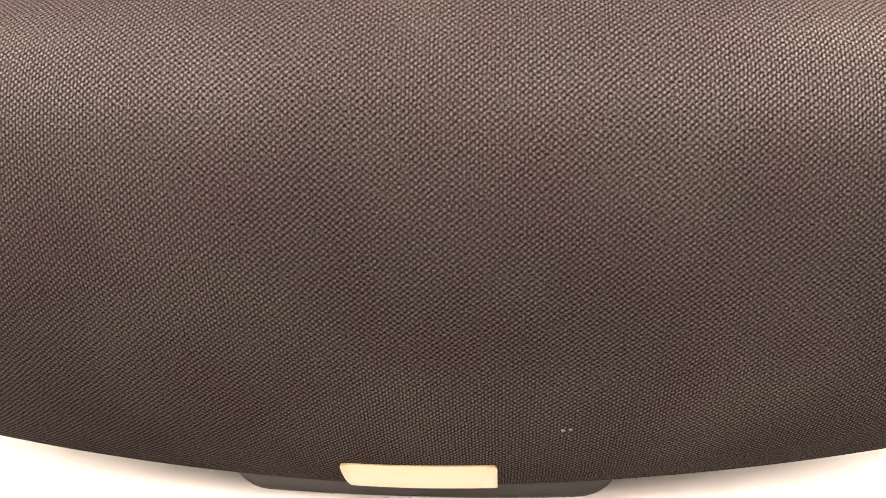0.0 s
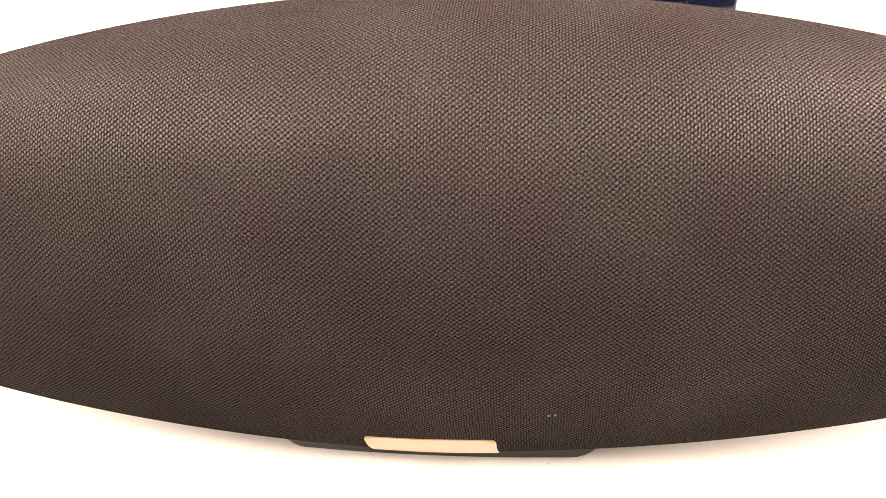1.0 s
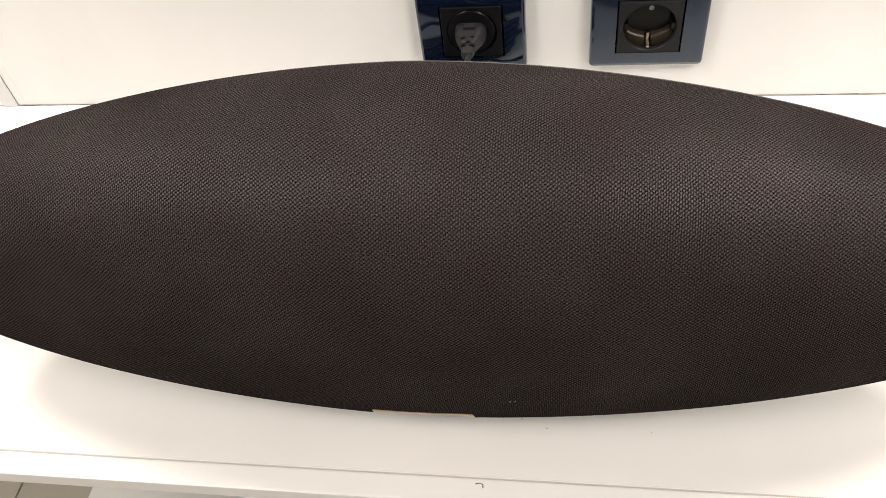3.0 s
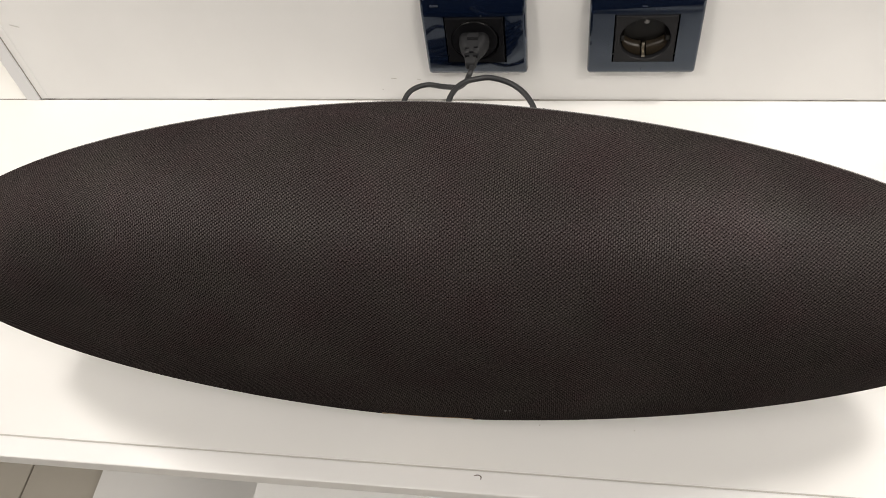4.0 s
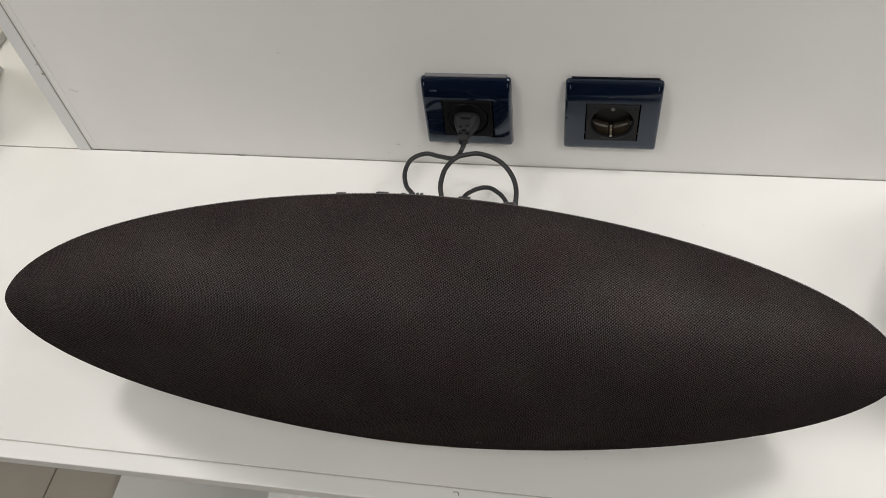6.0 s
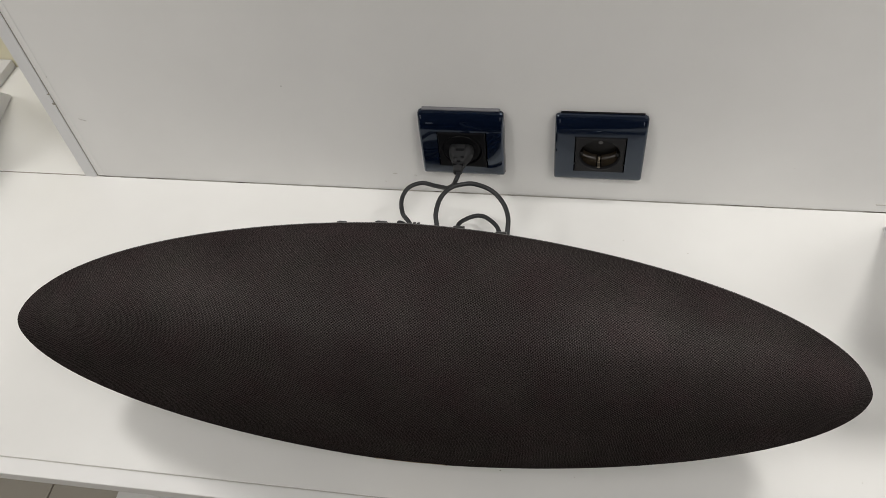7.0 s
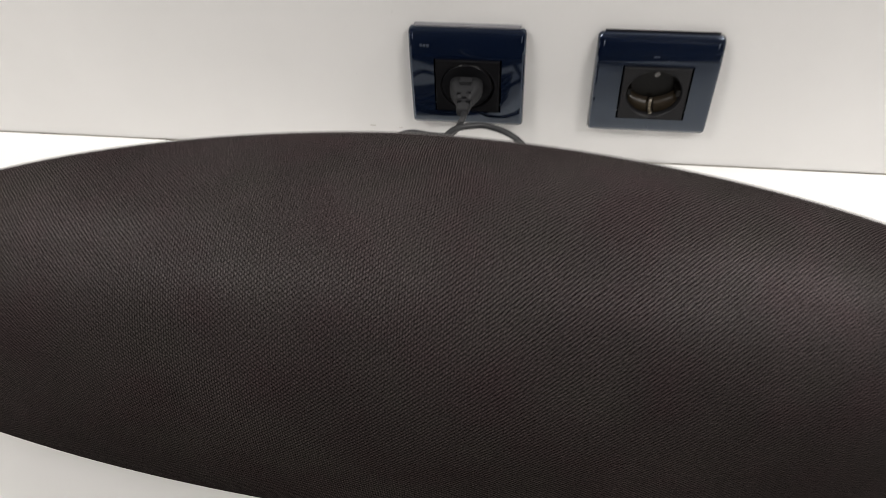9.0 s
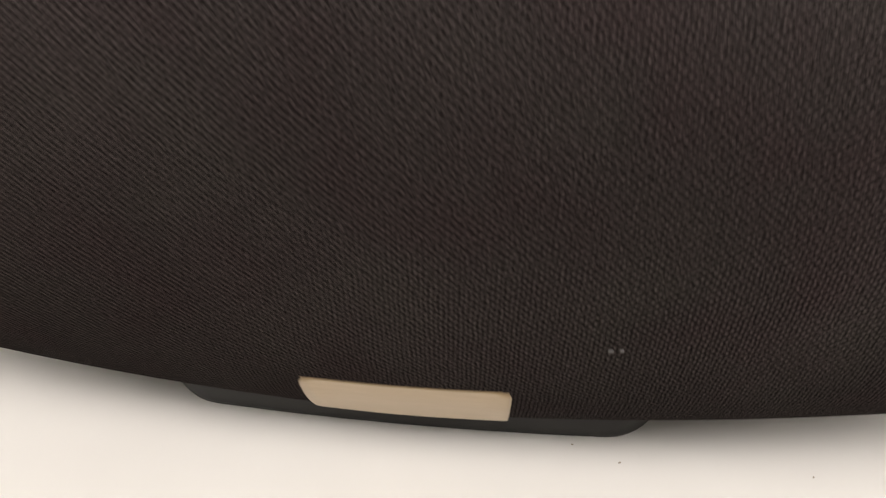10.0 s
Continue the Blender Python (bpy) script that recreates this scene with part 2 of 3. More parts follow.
FLOOR_Z, CEIL_Z = -0.82, 2.0
setting("floor", box(-2.64, 2.76, -3.6, 0.6, FLOOR_Z - 0.05, FLOOR_Z - 0.004), GROUT, "brown grout bed under beige shop floor tiles", "floor")
setting("ceiling", box(-2.64, 2.76, -3.6, 0.6, CEIL_Z, CEIL_Z + 0.05), CEILING, "plain white ceiling of the shop", "ceiling")
setting("wall_south", box(-2.64, 2.76, -3.65, -3.6, FLOOR_Z, CEIL_Z), ROOM, "plain pale wall behind the camera", "wall")
setting("wall_west", box(-2.69, -2.64, -3.6, 0.6, FLOOR_Z, CEIL_Z), ROOM, "plain pale side wall of the shop", "wall")
setting("wall_east", box(2.76, 2.81, -3.6, 0.6, FLOOR_Z, CEIL_Z), ROOM, "plain pale side wall of the shop", "wall")
setting("wall_north", box(-2.64, 2.76, 0.6, 0.65, FLOOR_Z, CEIL_Z), ROOM, "plain pale wall behind the display", "wall")

# ---- display furniture ----
LIP_Y, EDGE_Y, WALL_END = -0.3387, -0.3541, -0.4016
shelf = thing("display_shelf", (0, 0, 0), "white laminate display shelf with a separate front edging strip", "shelf")
part("top_board", box(-1.2, 1.1, LIP_Y + 0.0004, 0.0, -0.018, 0.0, 0.0002, 1), WHITE_TOP, shelf)
part("joint", box(-1.2, 1.1, LIP_Y - 0.0004, LIP_Y + 0.0003, -0.012, -0.0005), FINE_JOINT, shelf, "thin dirty joint line")
part("front_edging", box(-1.2, 1.1, EDGE_Y, LIP_Y - 0.0005, -0.0121, 0.0003, 0.0012, 3), WHITE_EDGE, shelf, "smooth white front edging")


def joined(*pieces):
    """Several bmeshes as one."""
    out = bmesh.new()
    for bm in pieces:
        me = bpy.data.meshes.new("piece")
        bm.to_mesh(me)
        bm.free()
        out.from_mesh(me)
        bpy.data.meshes.remove(me)
    return out


L_X, R_X, S_Z, HOLE = 0.0283, 0.1617, 0.0770, 0.030
wall_boxes = [box(a, b, 0.001, 0.0175, 0.0006, 0.9) for a, b in ((WALL_END, L_X - HOLE), (L_X + HOLE, R_X - HOLE), (R_X + HOLE, 1.1))]
wall_boxes += [box(c - HOLE, c + HOLE, 0.001, 0.0175, a, b) for c in (L_X, R_X) for a, b in ((0.0006, S_Z - HOLE), (S_Z + HOLE, 0.9))]
wall = setting("wall_panel", joined(*wall_boxes), WHITE_WALL,
               "off-white back panel with scuffs behind the shelf", "wall panel")
setting("wall_joint", box(WALL_END, 1.1, 0.0013, 0.01, -0.006, 0.0006), WALL_JOINT, "dark dirty gap between back panel and shelf", "joint")

post = thing("divider_panel", (-0.409, 0, 0), "grey-white upright divider beside the back panel", "divider")
part("upright", box(-0.0075, 0.0068, -0.0012, 0.19, 0.0006, 0.9, 0.0006, 2), GREY_TRIM, post)
part("seam", box(0.0068, 0.0074, 0.0002, 0.012, 0.0006, 0.9), JOINT, post, "dark seam along the divider")
part("edge_strip", box(0.0076, 0.0150, 0.0006, 0.0009, 0.0012, 0.9), WHITE_WALL, post, "narrow cover strip over the panel edge")


def dent(z, length, parent):
    part("dent", box(0.0052, 0.0085, -0.0016, 0.0, z, z + length, 0.0005, 1), JOINT, parent, "small chipped dent")


dent(0.1072, 0.003, post)
dent(0.1208, 0.0012, post)

# neighbouring bay beyond the divider
bay = thing("side_bay", (-0.5, 0.1, 0), "white open bay next to the display with a deeper floor", "shelf bay")
part("bay_floor", box(-0.3, 0.0832, -0.0985, 0.093, -0.018, -0.0005, 0.0004, 1), WHITE_TOP, bay)
part("bay_joint", box(-0.7, 0.0832, -0.0998, -0.0988, -0.012, 0.0002), JOINT, bay, "thin joint line")
part("bay_kerb", box(-0.3, -0.108, 0.034, 0.0928, 0.0, 0.012, 0.0010, 2), GREY_TRIM, bay, "low grey step at the end of the bay")
part("bay_back", box(-0.7, 0.0832, 0.0935, 0.105, -0.018, 0.34), CREAM, bay, "cream back of the bay")

# deck under the shelf
deck = thing("base_deck", (0, -0.15, -0.77), "white low base deck under the display shelf", "base deck")
part("deck_board", box(-0.66, 1.1, -0.22, 0.15, -0.02, 0.02, 0.001, 2), WHITE_EDGE, deck)
part("plinth", box(-0.64, 1.08, -0.2, 0.14, FLOOR_Z + 0.77, -0.0205), GREY_TRIM, deck)
part("back_board", box(-0.66, 1.1, 0.1501, 0.165, FLOOR_Z + 0.77, 0.75), WHITE_WALL, deck)

# closed unit standing on the deck under the shelf
unit = thing("base_cabinet", (0.45, -0.19, -0.75), "plain white closed cabinet on the deck under the shelf", "cabinet")
part("carcass", box(-0.632, 0.62, -0.160, 0.165, 0.0, 0.4815, 0.001, 2), WHITE_EDGE, unit)
part("top_panel", box(-0.635, 0.62, -0.175, 0.166, 0.482, 0.50, 0.0012, 2), WHITE_EDGE, unit, "white top panel")


# ---- power sockets ----
def plate_mesh(w, h):
    """Cover plate: flat front, rolled back towards the top edge and a little at the foot."""
    prof = [(0.0, 0.40), (0.008, 0.56), (0.02, 0.72), (0.04, 0.86), (0.06, 0.94), (0.09, 0.985), (0.12, 1.0), (0.180, 1.0), (0.739, 1.0)]
    for k in range(1, 13):                                      # the roll above the flat part
        x = math.sin(math.pi / 2 * k / 12)
        prof.append((0.739 + 0.261 * x, 1 - 0.28 * x - 0.47 * (1 - math.sqrt(1 - x * x))))
    cut = prof.index((0.180, 1.0))
    depth, r = 0.009, 0.004
    bm = bmesh.new()
    rows = []
    for f, d in prof:
        z = (f - 0.5) * h
        inset = 0.0
        if f * h < r:
            inset = r - math.sqrt(max(0, r * r - (r - f * h) ** 2))
        if (1 - f) * h < r:
            inset = r - math.sqrt(max(0, r * r - (r - (1 - f) * h) ** 2))
        half = w / 2 - inset
        row = []
        for s, k in ((-1, 0.0), (-1, 0.50), (-0.994, 0.72), (-0.982, 0.87), (-0.965, 0.96), (-0.94, 1.0), (-0.0238 / half, 1.0), (0.0250 / half, 1.0), (0.94, 1.0), (0.965, 0.96), (0.982, 0.87), (0.994, 0.72), (1, 0.50), (1, 0.0)):
            row.append(bm.verts.new((half * s, -depth * d * k, z)))
        rows.append(row)
    for i, (a, b) in enumerate(zip(rows, rows[1:])):
        for k in range(len(a) - 1):
            if i == cut and k == 6:
                continue                                        # opening for the insert
            bm.faces.new((a[k], a[k + 1], b[k + 1], b[k]))
    bm.faces.new(rows[0][::-1])
    bm.faces.new(rows[-1])
    inner = [rows[cut][6], rows[cut][7], rows[cut + 1][7], rows[cut + 1][6]]
    deep = [bm.verts.new((v.co.x, 0.0, v.co.z)) for v in inner]
    for k in range(4):
        bm.faces.new((inner[k], inner[(k + 1) % 4], deep[(k + 1) % 4], deep[k]))
    bmesh.ops.recalc_face_normals(bm, faces=bm.faces[:])
    return bm


def insert_mesh(w, h, r, y0, y1, depth, n=40):
    """Square insert with a round well sunk into it."""
    bm = bmesh.new()
    outer = []
    for k in range(n):
        a = 2 * math.pi * k / n + math.pi / 4
        c, s = math.cos(a), math.sin(a)
        m = max(abs(c), abs(s))
        outer.append((c / m * w / 2, s / m * h / 2))
    ring = [(math.cos(2 * math.pi * k / n + math.pi / 4), math.sin(2 * math.pi * k / n + math.pi / 4)) for k in range(n)]
    loops = [[(x, y0, z) for x, z in outer], [(x, y1 + 0.0006, z) for x, z in outer], [(x * 0.985, y1, z * 0.985) for x, z in outer],
             [(x * (r + 0.0006), y1, z * (r + 0.0006)) for x, z in ring], [(x * r, y1 + 0.0008, z * r) for x, z in ring],
             [(x * (r - 0.001), y1 + depth, z * (r - 0.001)) for x, z in ring]]
    rows = [[bm.verts.new(p) for p in lp] for lp in loops]
    for a, b in zip(rows, rows[1:]):
        for k in range(n):
            bm.faces.new((a[k], a[(k + 1) % n], b[(k + 1) % n], b[k]))
    bm.faces.new(rows[-1])
    bmesh.ops.recalc_face_normals(bm, faces=bm.faces[:])
    return bm


INSERT_Z = -0.0030


def ramp_mesh(a0, a1):
    """Sloping piece of the well between two angles: a thick shell that narrows towards the back."""
    rings = []
    for k in range(11):
        a = radians(a0 + (a1 - a0) * k / 10)
        back = 0.0120 + 0.0045 * abs(k / 10) ** 2
        rings.append([(r * math.cos(a), y, r * math.sin(a)) for r, y in ((0.0184, -0.0085), (back, 0.0010), (back, 0.0016), (0.0184, 0.0016))])
    return loft(rings)


def socket(x, w, mat, label):
    h = 0.0815
    ob = thing("power_socket", (x, 0.001, 0.0770), label, "power socket", "wall sockets")
    part("back_frame", joined(*[box(a, b, -0.0018, 0.0, c, d) for a, b, c, d in ((-w / 2, -0.03, -h / 2, 0.0299), (0.03, w / 2, -h / 2, 0.0299), (-0.03, 0.03, -h / 2, -0.03), (-w / 2 + 0.005, w / 2 - 0.004, 0.03, h / 2 + 0.0007))]), SATIN, ob, "dark square back frame")
    part("box_back", box(-0.0298, 0.0298, 0.0045, 0.006, -0.0298, 0.0298), SATIN, ob, "dark inside of the wall box")
    plate = part("cover_plate", plate_mesh(w, h), NAVY, ob, "", True)
    plate.data.set_sharp_from_angle(angle=radians(14))
    plate.location = (0, -0.0016, 0)
    part("insert", insert_mesh(0.0462, 0.0436, 0.0193, -0.0085, -0.0122, 0.0150), mat, ob, "dark grey square insert with a round well").location = (0.0005, 0, INSERT_Z)
    # the well is shallow: shade of a deeper one is put into this colour
    well = part("well_floor", cylinder((0, 0.0025, 0), (0, -1, 0), 0.0186, 0.0186, 0.001, 32), RECESS_SHADE, ob)
    well.location = (0.0005, 0, INSERT_Z)
    for s in (-1, 1):
        # flat black discs in place of the shade in the pin holes
        pin = part("pin_hole", cylinder((s * 0.0092, 0.0016, 0.005), (0, -1, 0), 0.0026, 0.0026, 0.0003, 16), SATIN, ob)
        pin.location = (0.0005, 0, INSERT_Z)
        rib = part("side_key", box(s * 0.0172 - 0.0016, s * 0.0172 + 0.0016, -0.0104, 0.002, -0.0026, 0.0026, 0.0004, 1), RECESS_SHADE, ob)
        rib.location = (0.0005, 0, INSERT_Z)
        # browner pieces stand for light caught on the lower wall of the well
        ramp = part("well_ramp", ramp_mesh(262 if s < 0 else 278, 200 if s < 0 else 340), LIT_BRONZE, ob, "brown sloping side of the well, with caught light in its colour", True)
        ramp.location = (0.0005, 0, INSERT_Z)
    low = part("earth_clip", box(-0.0013, 0.0013, -0.0105, 0.002, -0.0187, -0.0168, 0.0005, 2), STEEL, ob, "bright sprung earth contact")
    low.location = (0.0005, 0, INSERT_Z)
    tip = part("earth_clip", box(-0.0013, 0.0013, -0.0030, -0.0012, -0.0170, -0.0105, 0.0005, 2), STEEL, ob, "bright sprung earth contact")
    tip.location = (0.0005, 0, INSERT_Z)
    screw = part("screw", cylinder((0, -0.0105, 0.0164), (0, -1, -0.2), 0.0022, 0.0020, 0.0012, 16, 0.0003), DULL_STEEL, ob, "small steel screw head")
    screw.location = (0.0005, 0, INSERT_Z)
    # pale bars paint the highlight on the plate's upper corners
    for s in (-1, 1):
        part("corner_glint", box(s * 0.0385 - 0.0003, s * 0.0385 + 0.0003, -0.0080, -0.0062, 0.0322, 0.0368, 0.0002, 1), EDGE_GLINT, ob, "pale highlight painted as a line at the plate corner")
    return ob


# left insert blacker than its twin: shade round the plug put into its colour
left_socket = socket(L_X, 0.0834, SATIN, "navy glossy power socket with a plugged-in grey plug")
right_socket = socket(R_X, 0.0858, INSERT, "navy glossy power socket, empty, on the back panel")
part("mounting_strip", box(-0.0375, 0.0375, -0.0040, 0.0, 0.0406, 0.0424, 0.0004, 1), STRIP, left_socket, "light grey strip above the plate")
part("index_mark", box(-0.0003, 0.0003, -0.0111, -0.0105, -0.0350, -0.0325), PRINT, right_socket, "tiny pale index mark")
for k in range(3):
    part("printed_mark", box(-0.0335 + 0.0024 * k, -0.0317 + 0.0024 * k, -0.0097, -0.0094, 0.0282, 0.0300), PRINT, left_socket, "tiny worn pale print")
for k, (x0, z0) in enumerate(((-0.004, 0.0262), (0.006, 0.0235), (0.0095, 0.0235))):
    part("dust_speck", box(x0, x0 + (0.004 if k == 0 else 0.0009), -0.0103, -0.0099, z0, z0 + 0.0006), PRINT, right_socket, "dust speck")

# ---- plug ----
plug = thing("power_plug", (0.0282, -0.012, 0.0744), "dark grey rubber power plug in the socket", "plug")
part("plug_base", cylinder((0, 0.010, 0), (0, -1, 0), 0.0190, 0.0188, 0.009, 36, 0.001), SATIN, plug, "round black plug face")


def grip_rings():
    rings = []
    for y, w, h, dz in ((0.001, 0.0240, 0.0165, 0), (-0.004, 0.0236, 0.0162, 0.0), (-0.009, 0.0208, 0.0150, 0.0004), (-0.014, 0.0166, 0.0134, 0.0006),
                        (-0.019, 0.0124, 0.0118, 0.0008), (-0.021, 0.0116, 0.0112, 0.001)):
        rings.append([(x, y, z + dz) for x, z in rounded_outline(w, h, min(w, h) * 0.35)])
    return rings


part("grip", loft(grip_rings()), PLUG, plug, "tapered grey grip", True)
part("grip_pad", box(-0.0046, 0.0046, -0.0062, -0.0006, 0.0070, 0.0094, 0.0006, 2), PLUG, plug)
part("grip_slot", box(-0.0044, 0.0044, -0.0082, -0.0065, 0.0068, 0.0084, 0.0003, 1), SATIN, plug, "dark slot in the grip")
relief = part("strain_relief", loft([[(x, y, z + 0.001) for x, z in rounded_outline(w, w * 0.9, w * 0.3)] for y, w in ((-0.0208, 0.0110), (-0.025, 0.0100), (-0.030, 0.0084), (-0.031, 0.0076))]), PLUG, plug, "slotted strain relief", True)
for x0, y0, top in ((-0.0054, -0.0160, 0.0074), (0.0014, -0.0150, 0.0076), (-0.0016, -0.0198, 0.0069), (0.0016, -0.0238, 0.0063), (-0.0046, -0.0238, 0.0063)):
    part("relief_slot", box(x0, x0 + 0.0034, y0 - 0.0014, y0, 0.0040, top, 0.0002, 1), SATIN, relief, "dark slot")


# ---- mains cable ----
def tube(name, points, radius, mat, parent, label=""):
    """Smooth round cable through the points (Catmull-Rom), as one mesh."""
    pts = [Vector(p) for p in points]
    ext = [pts[0] * 2 - pts[1]] + pts + [pts[-1] * 2 - pts[-2]]
    path = []
    for k in range(1, len(ext) - 2):
        a, b, c, d = ext[k - 1:k + 3]
        for j in range(8):
            t = j / 8
            path.append(0.5 * (2 * b + (c - a) * t + (2 * a - 5 * b + 4 * c - d) * t * t + (3 * b - a - 3 * c + d) * t ** 3))
    path.append(pts[-1])
    rings, up = [], Vector((0.3, 0.2, 1)).normalized()
    for k, p in enumerate(path):
        way = (path[min(k + 1, len(path) - 1)] - path[max(k - 1, 0)]).normalized()
        side = way.cross(up)
        side.normalize()
        up = side.cross(way).normalized()
        rings.append([p + radius * (math.cos(2 * math.pi * j / 12) * side + math.sin(2 * math.pi * j / 12) * up) for j in range(12)])
    return part(name, loft(rings), mat, parent, label, True)


cable = thing("mains_cable", (0, 0, 0), "dark grey mains cable looping behind the loudspeaker", "cable")
tube("cable_run", [(0.0290, -0.0415, 0.0742), (0.0293, -0.0470, 0.0752), (0.0289, -0.0518, 0.0765), (0.0280, -0.0538, 0.0752), (0.0257, -0.0530, 0.0694), (0.0217, -0.0500, 0.0625), (0.0161, -0.0460, 0.0563),
                   (0.0030, -0.0370, 0.0491), (-0.0123, -0.0300, 0.0448), (-0.0247, -0.0380, 0.0449), (-0.0289, -0.0530, 0.0430), (-0.0248, -0.0700, 0.0422),
                   (-0.0149, -0.0850, 0.0450), (-0.004, -0.104, 0.030), (0.010, -0.118, 0.012), (0.030, -0.120, 0.0025), (0.046, -0.112, 0.0024), (0.052, -0.122, 0.006),
                   (0.040, -0.136, 0.030), (0.0240, -0.128, 0.062), (0.0186, -0.1120, 0.0800), (0.0167, -0.1000, 0.0820), (0.0184, -0.0830, 0.0820), (0.0253, -0.0680, 0.0801),
                   (0.0366, -0.0600, 0.0775), (0.0470, -0.0580, 0.0762), (0.0622, -0.0620, 0.0734), (0.0740, -0.0740, 0.0718), (0.0810, -0.0900, 0.0695),
                   (0.0821, -0.1080, 0.0660), (0.080, -0.128, 0.042), (0.074, -0.140, 0.016), (0.062, -0.138, 0.0030), (0.045, -0.110, 0.0024), (0.030, -0.082, 0.0100),
                   (0.0276, -0.0660, 0.0220), (0.0342, -0.0520, 0.0183), (0.0458, -0.0450, 0.0165), (0.0564, -0.0480, 0.0156), (0.0681, -0.0620, 0.0150), (0.076, -0.090, 0.0070), (0.072, -0.128, 0.0040), (0.060, -0.165, 0.0100), (0.052, -0.198, 0.0340), (0.050, -0.215, 0.0420)],
     0.0022, RUBBER, cable)
# unseen coil of cable added behind the loudspeaker to darken the left plate's reflection
coil = []
for k in range(14 * 14 + 1):
    a, turn = 2 * math.pi * k / 14, k / 14
    grow = 0.72 + 0.34 * math.sin(2.1 * turn + 0.4)
    coil.append((0.012 + 0.044 * grow * math.cos(a + 0.11 * turn), -0.0965 + 0.033 * grow * math.sin(a), 0.0024 + 0.0014 * turn + 0.0012 * math.sin(2.3 * a)))
tube("cable_coil", coil, 0.0022, RUBBER, cable, "unseen loose coil of cable, added for the dark reflection in the socket")

# ---- loudspeaker ----
CX, CY, CZ, YAW = 0.0248, -0.2703, 0.1101, -0.0088
HALF, R_FRONT, R_BACK, R_UP = 0.3236, 0.0682, 0.0931, 0.1004
P_LONG, Q_LONG, E_SEC = 1.761, 1.826, 2.268
speaker = thing("loudspeaker", (CX, CY, 0), "large spindle-shaped loudspeaker wrapped in charcoal knitted fabric", "loudspeaker")
speaker.rotation_euler = (0, 0, YAW)


def girth(u):
    return max(0.0, 1 - abs(u / HALF) ** P_LONG) ** (1 / Q_LONG)


def section(a):
    """Unit section at angle a, 0 at the front, 90 degrees on top: depth and height in metres."""
    c, s = math.cos(a), math.sin(a)
    v = -math.copysign(abs(c) ** (2 / E_SEC), c)
    w = math.copysign(abs(s) ** (2 / E_SEC), s)
    return (R_FRONT if v < 0 else R_BACK) * v, R_UP * w


def angle_at(w):
    """Front-side angle of the section at height w over the axis."""
    s = math.copysign(abs(w / R_UP) ** (E_SEC / 2), w)
    return math.asin(s)


def seam_angle(v):
    return math.acos(-((v / R_BACK) ** (E_SEC / 2)))


SEAM = seam_angle(0.060)
BADGE = (0.0263, -0.0825, -0.0511, 0.0048)          # half width, lower and upper height, shift along the length


def along():
    us = [HALF * math.sin(math.pi / 2 * k / 90) for k in range(-90, 91)]
    ends = (BADGE[3] - BADGE[0], BADGE[3] + BADGE[0])
    us = [u for u in us if min(abs(u - e) for e in ends) > 0.0022] + list(ends)
    return sorted(us)


def skin(angles, grow, inset=0.0, window=None):
    """Open skin over the section angles, with UVs in metres along the length and round the girth."""
    us = along()
    arc = [0.0]
    for a, b in zip(angles, angles[1:]):
        pa, pb = section(a), section(b)
        arc.append(arc[-1] + math.hypot(pa[0] - pb[0], pa[1] - pb[1]))
    bm = bmesh.new()
    uv = bm.loops.layers.uv.new("metres")
    grid = []
    for u in us:
        g = girth(u)
        grid.append([bm.verts.new((u * (1 + grow / HALF), section(a)[0] * g * (1 + grow / 0.09), CZ + section(a)[1] * g * (1 + grow / 0.1))) for a in angles])
    for i in range(len(us) - 1):
        for j in range(len(angles) - 1):
            if window and abs((us[i] + us[i + 1]) / 2 - BADGE[3]) < window[0] and window[1] < (angles[j] + angles[j + 1]) / 2 < window[2]:
                continue
            quad = ((i, j), (i, j + 1), (i + 1, j + 1), (i + 1, j))
            try:
                f = bm.faces.new([grid[a][b] for a, b in quad])
            except ValueError:
                continue
            for l, (a, b) in zip(f.loops, quad):
                l[uv].uv = (us[a], (arc[b] - arc[-1] / 2) * (0.12 + 0.88 * girth(us[a])))
    bmesh.ops.remove_doubles(bm, verts=bm.verts[:], dist=1e-6)
    return bm


a_low, a_high = angle_at(BADGE[1]), angle_at(BADGE[2])
front = [-SEAM + (a_low + SEAM) * k / 44 for k in range(44)] + [a_low + (a_high - a_low) * k / 8 for k in range(8)] + [a_high + (SEAM - a_high) * k / 100 for k in range(101)]
rear = [SEAM - 0.01 + (2 * math.pi - 2 * SEAM + 0.02) * k / 40 for k in range(41)]
part("fabric_cover", skin(front, 0.0, window=(BADGE[0], a_low, a_high)), FABRIC, speaker, "charcoal knitted fabric cover with fine holes", True)
part("rear_housing", skin(rear, -0.0016), ANTHRACITE, speaker, "dark grey plastic rear housing", True)
part("inner_shell", skin(front, -0.0030), BLACK, speaker, "black shell under the fabric", True)


def rim(sign):
    """Thin grey line where the fabric meets the rear housing, drawn for the sheen there."""
    us = [u for u in along() if abs(u) < HALF * 0.9995]
    rings = []
    for u in us:
        g = girth(u)
        v, w = section(SEAM)
        rings.append([(u, v * g + 0.0005 * math.cos(t), CZ + sign * (w * g) + 0.0005 * math.sin(t)) for t in (0, 1.26, 2.51, 3.77, 5.03)])
    return loft(rings)


part("edge_sheen", rim(1), BOLT, speaker, "thin grey line for the sheen along the fabric edge", True)
part("edge_sheen", rim(-1), BOLT, speaker, "thin grey line for the sheen along the fabric edge", True)


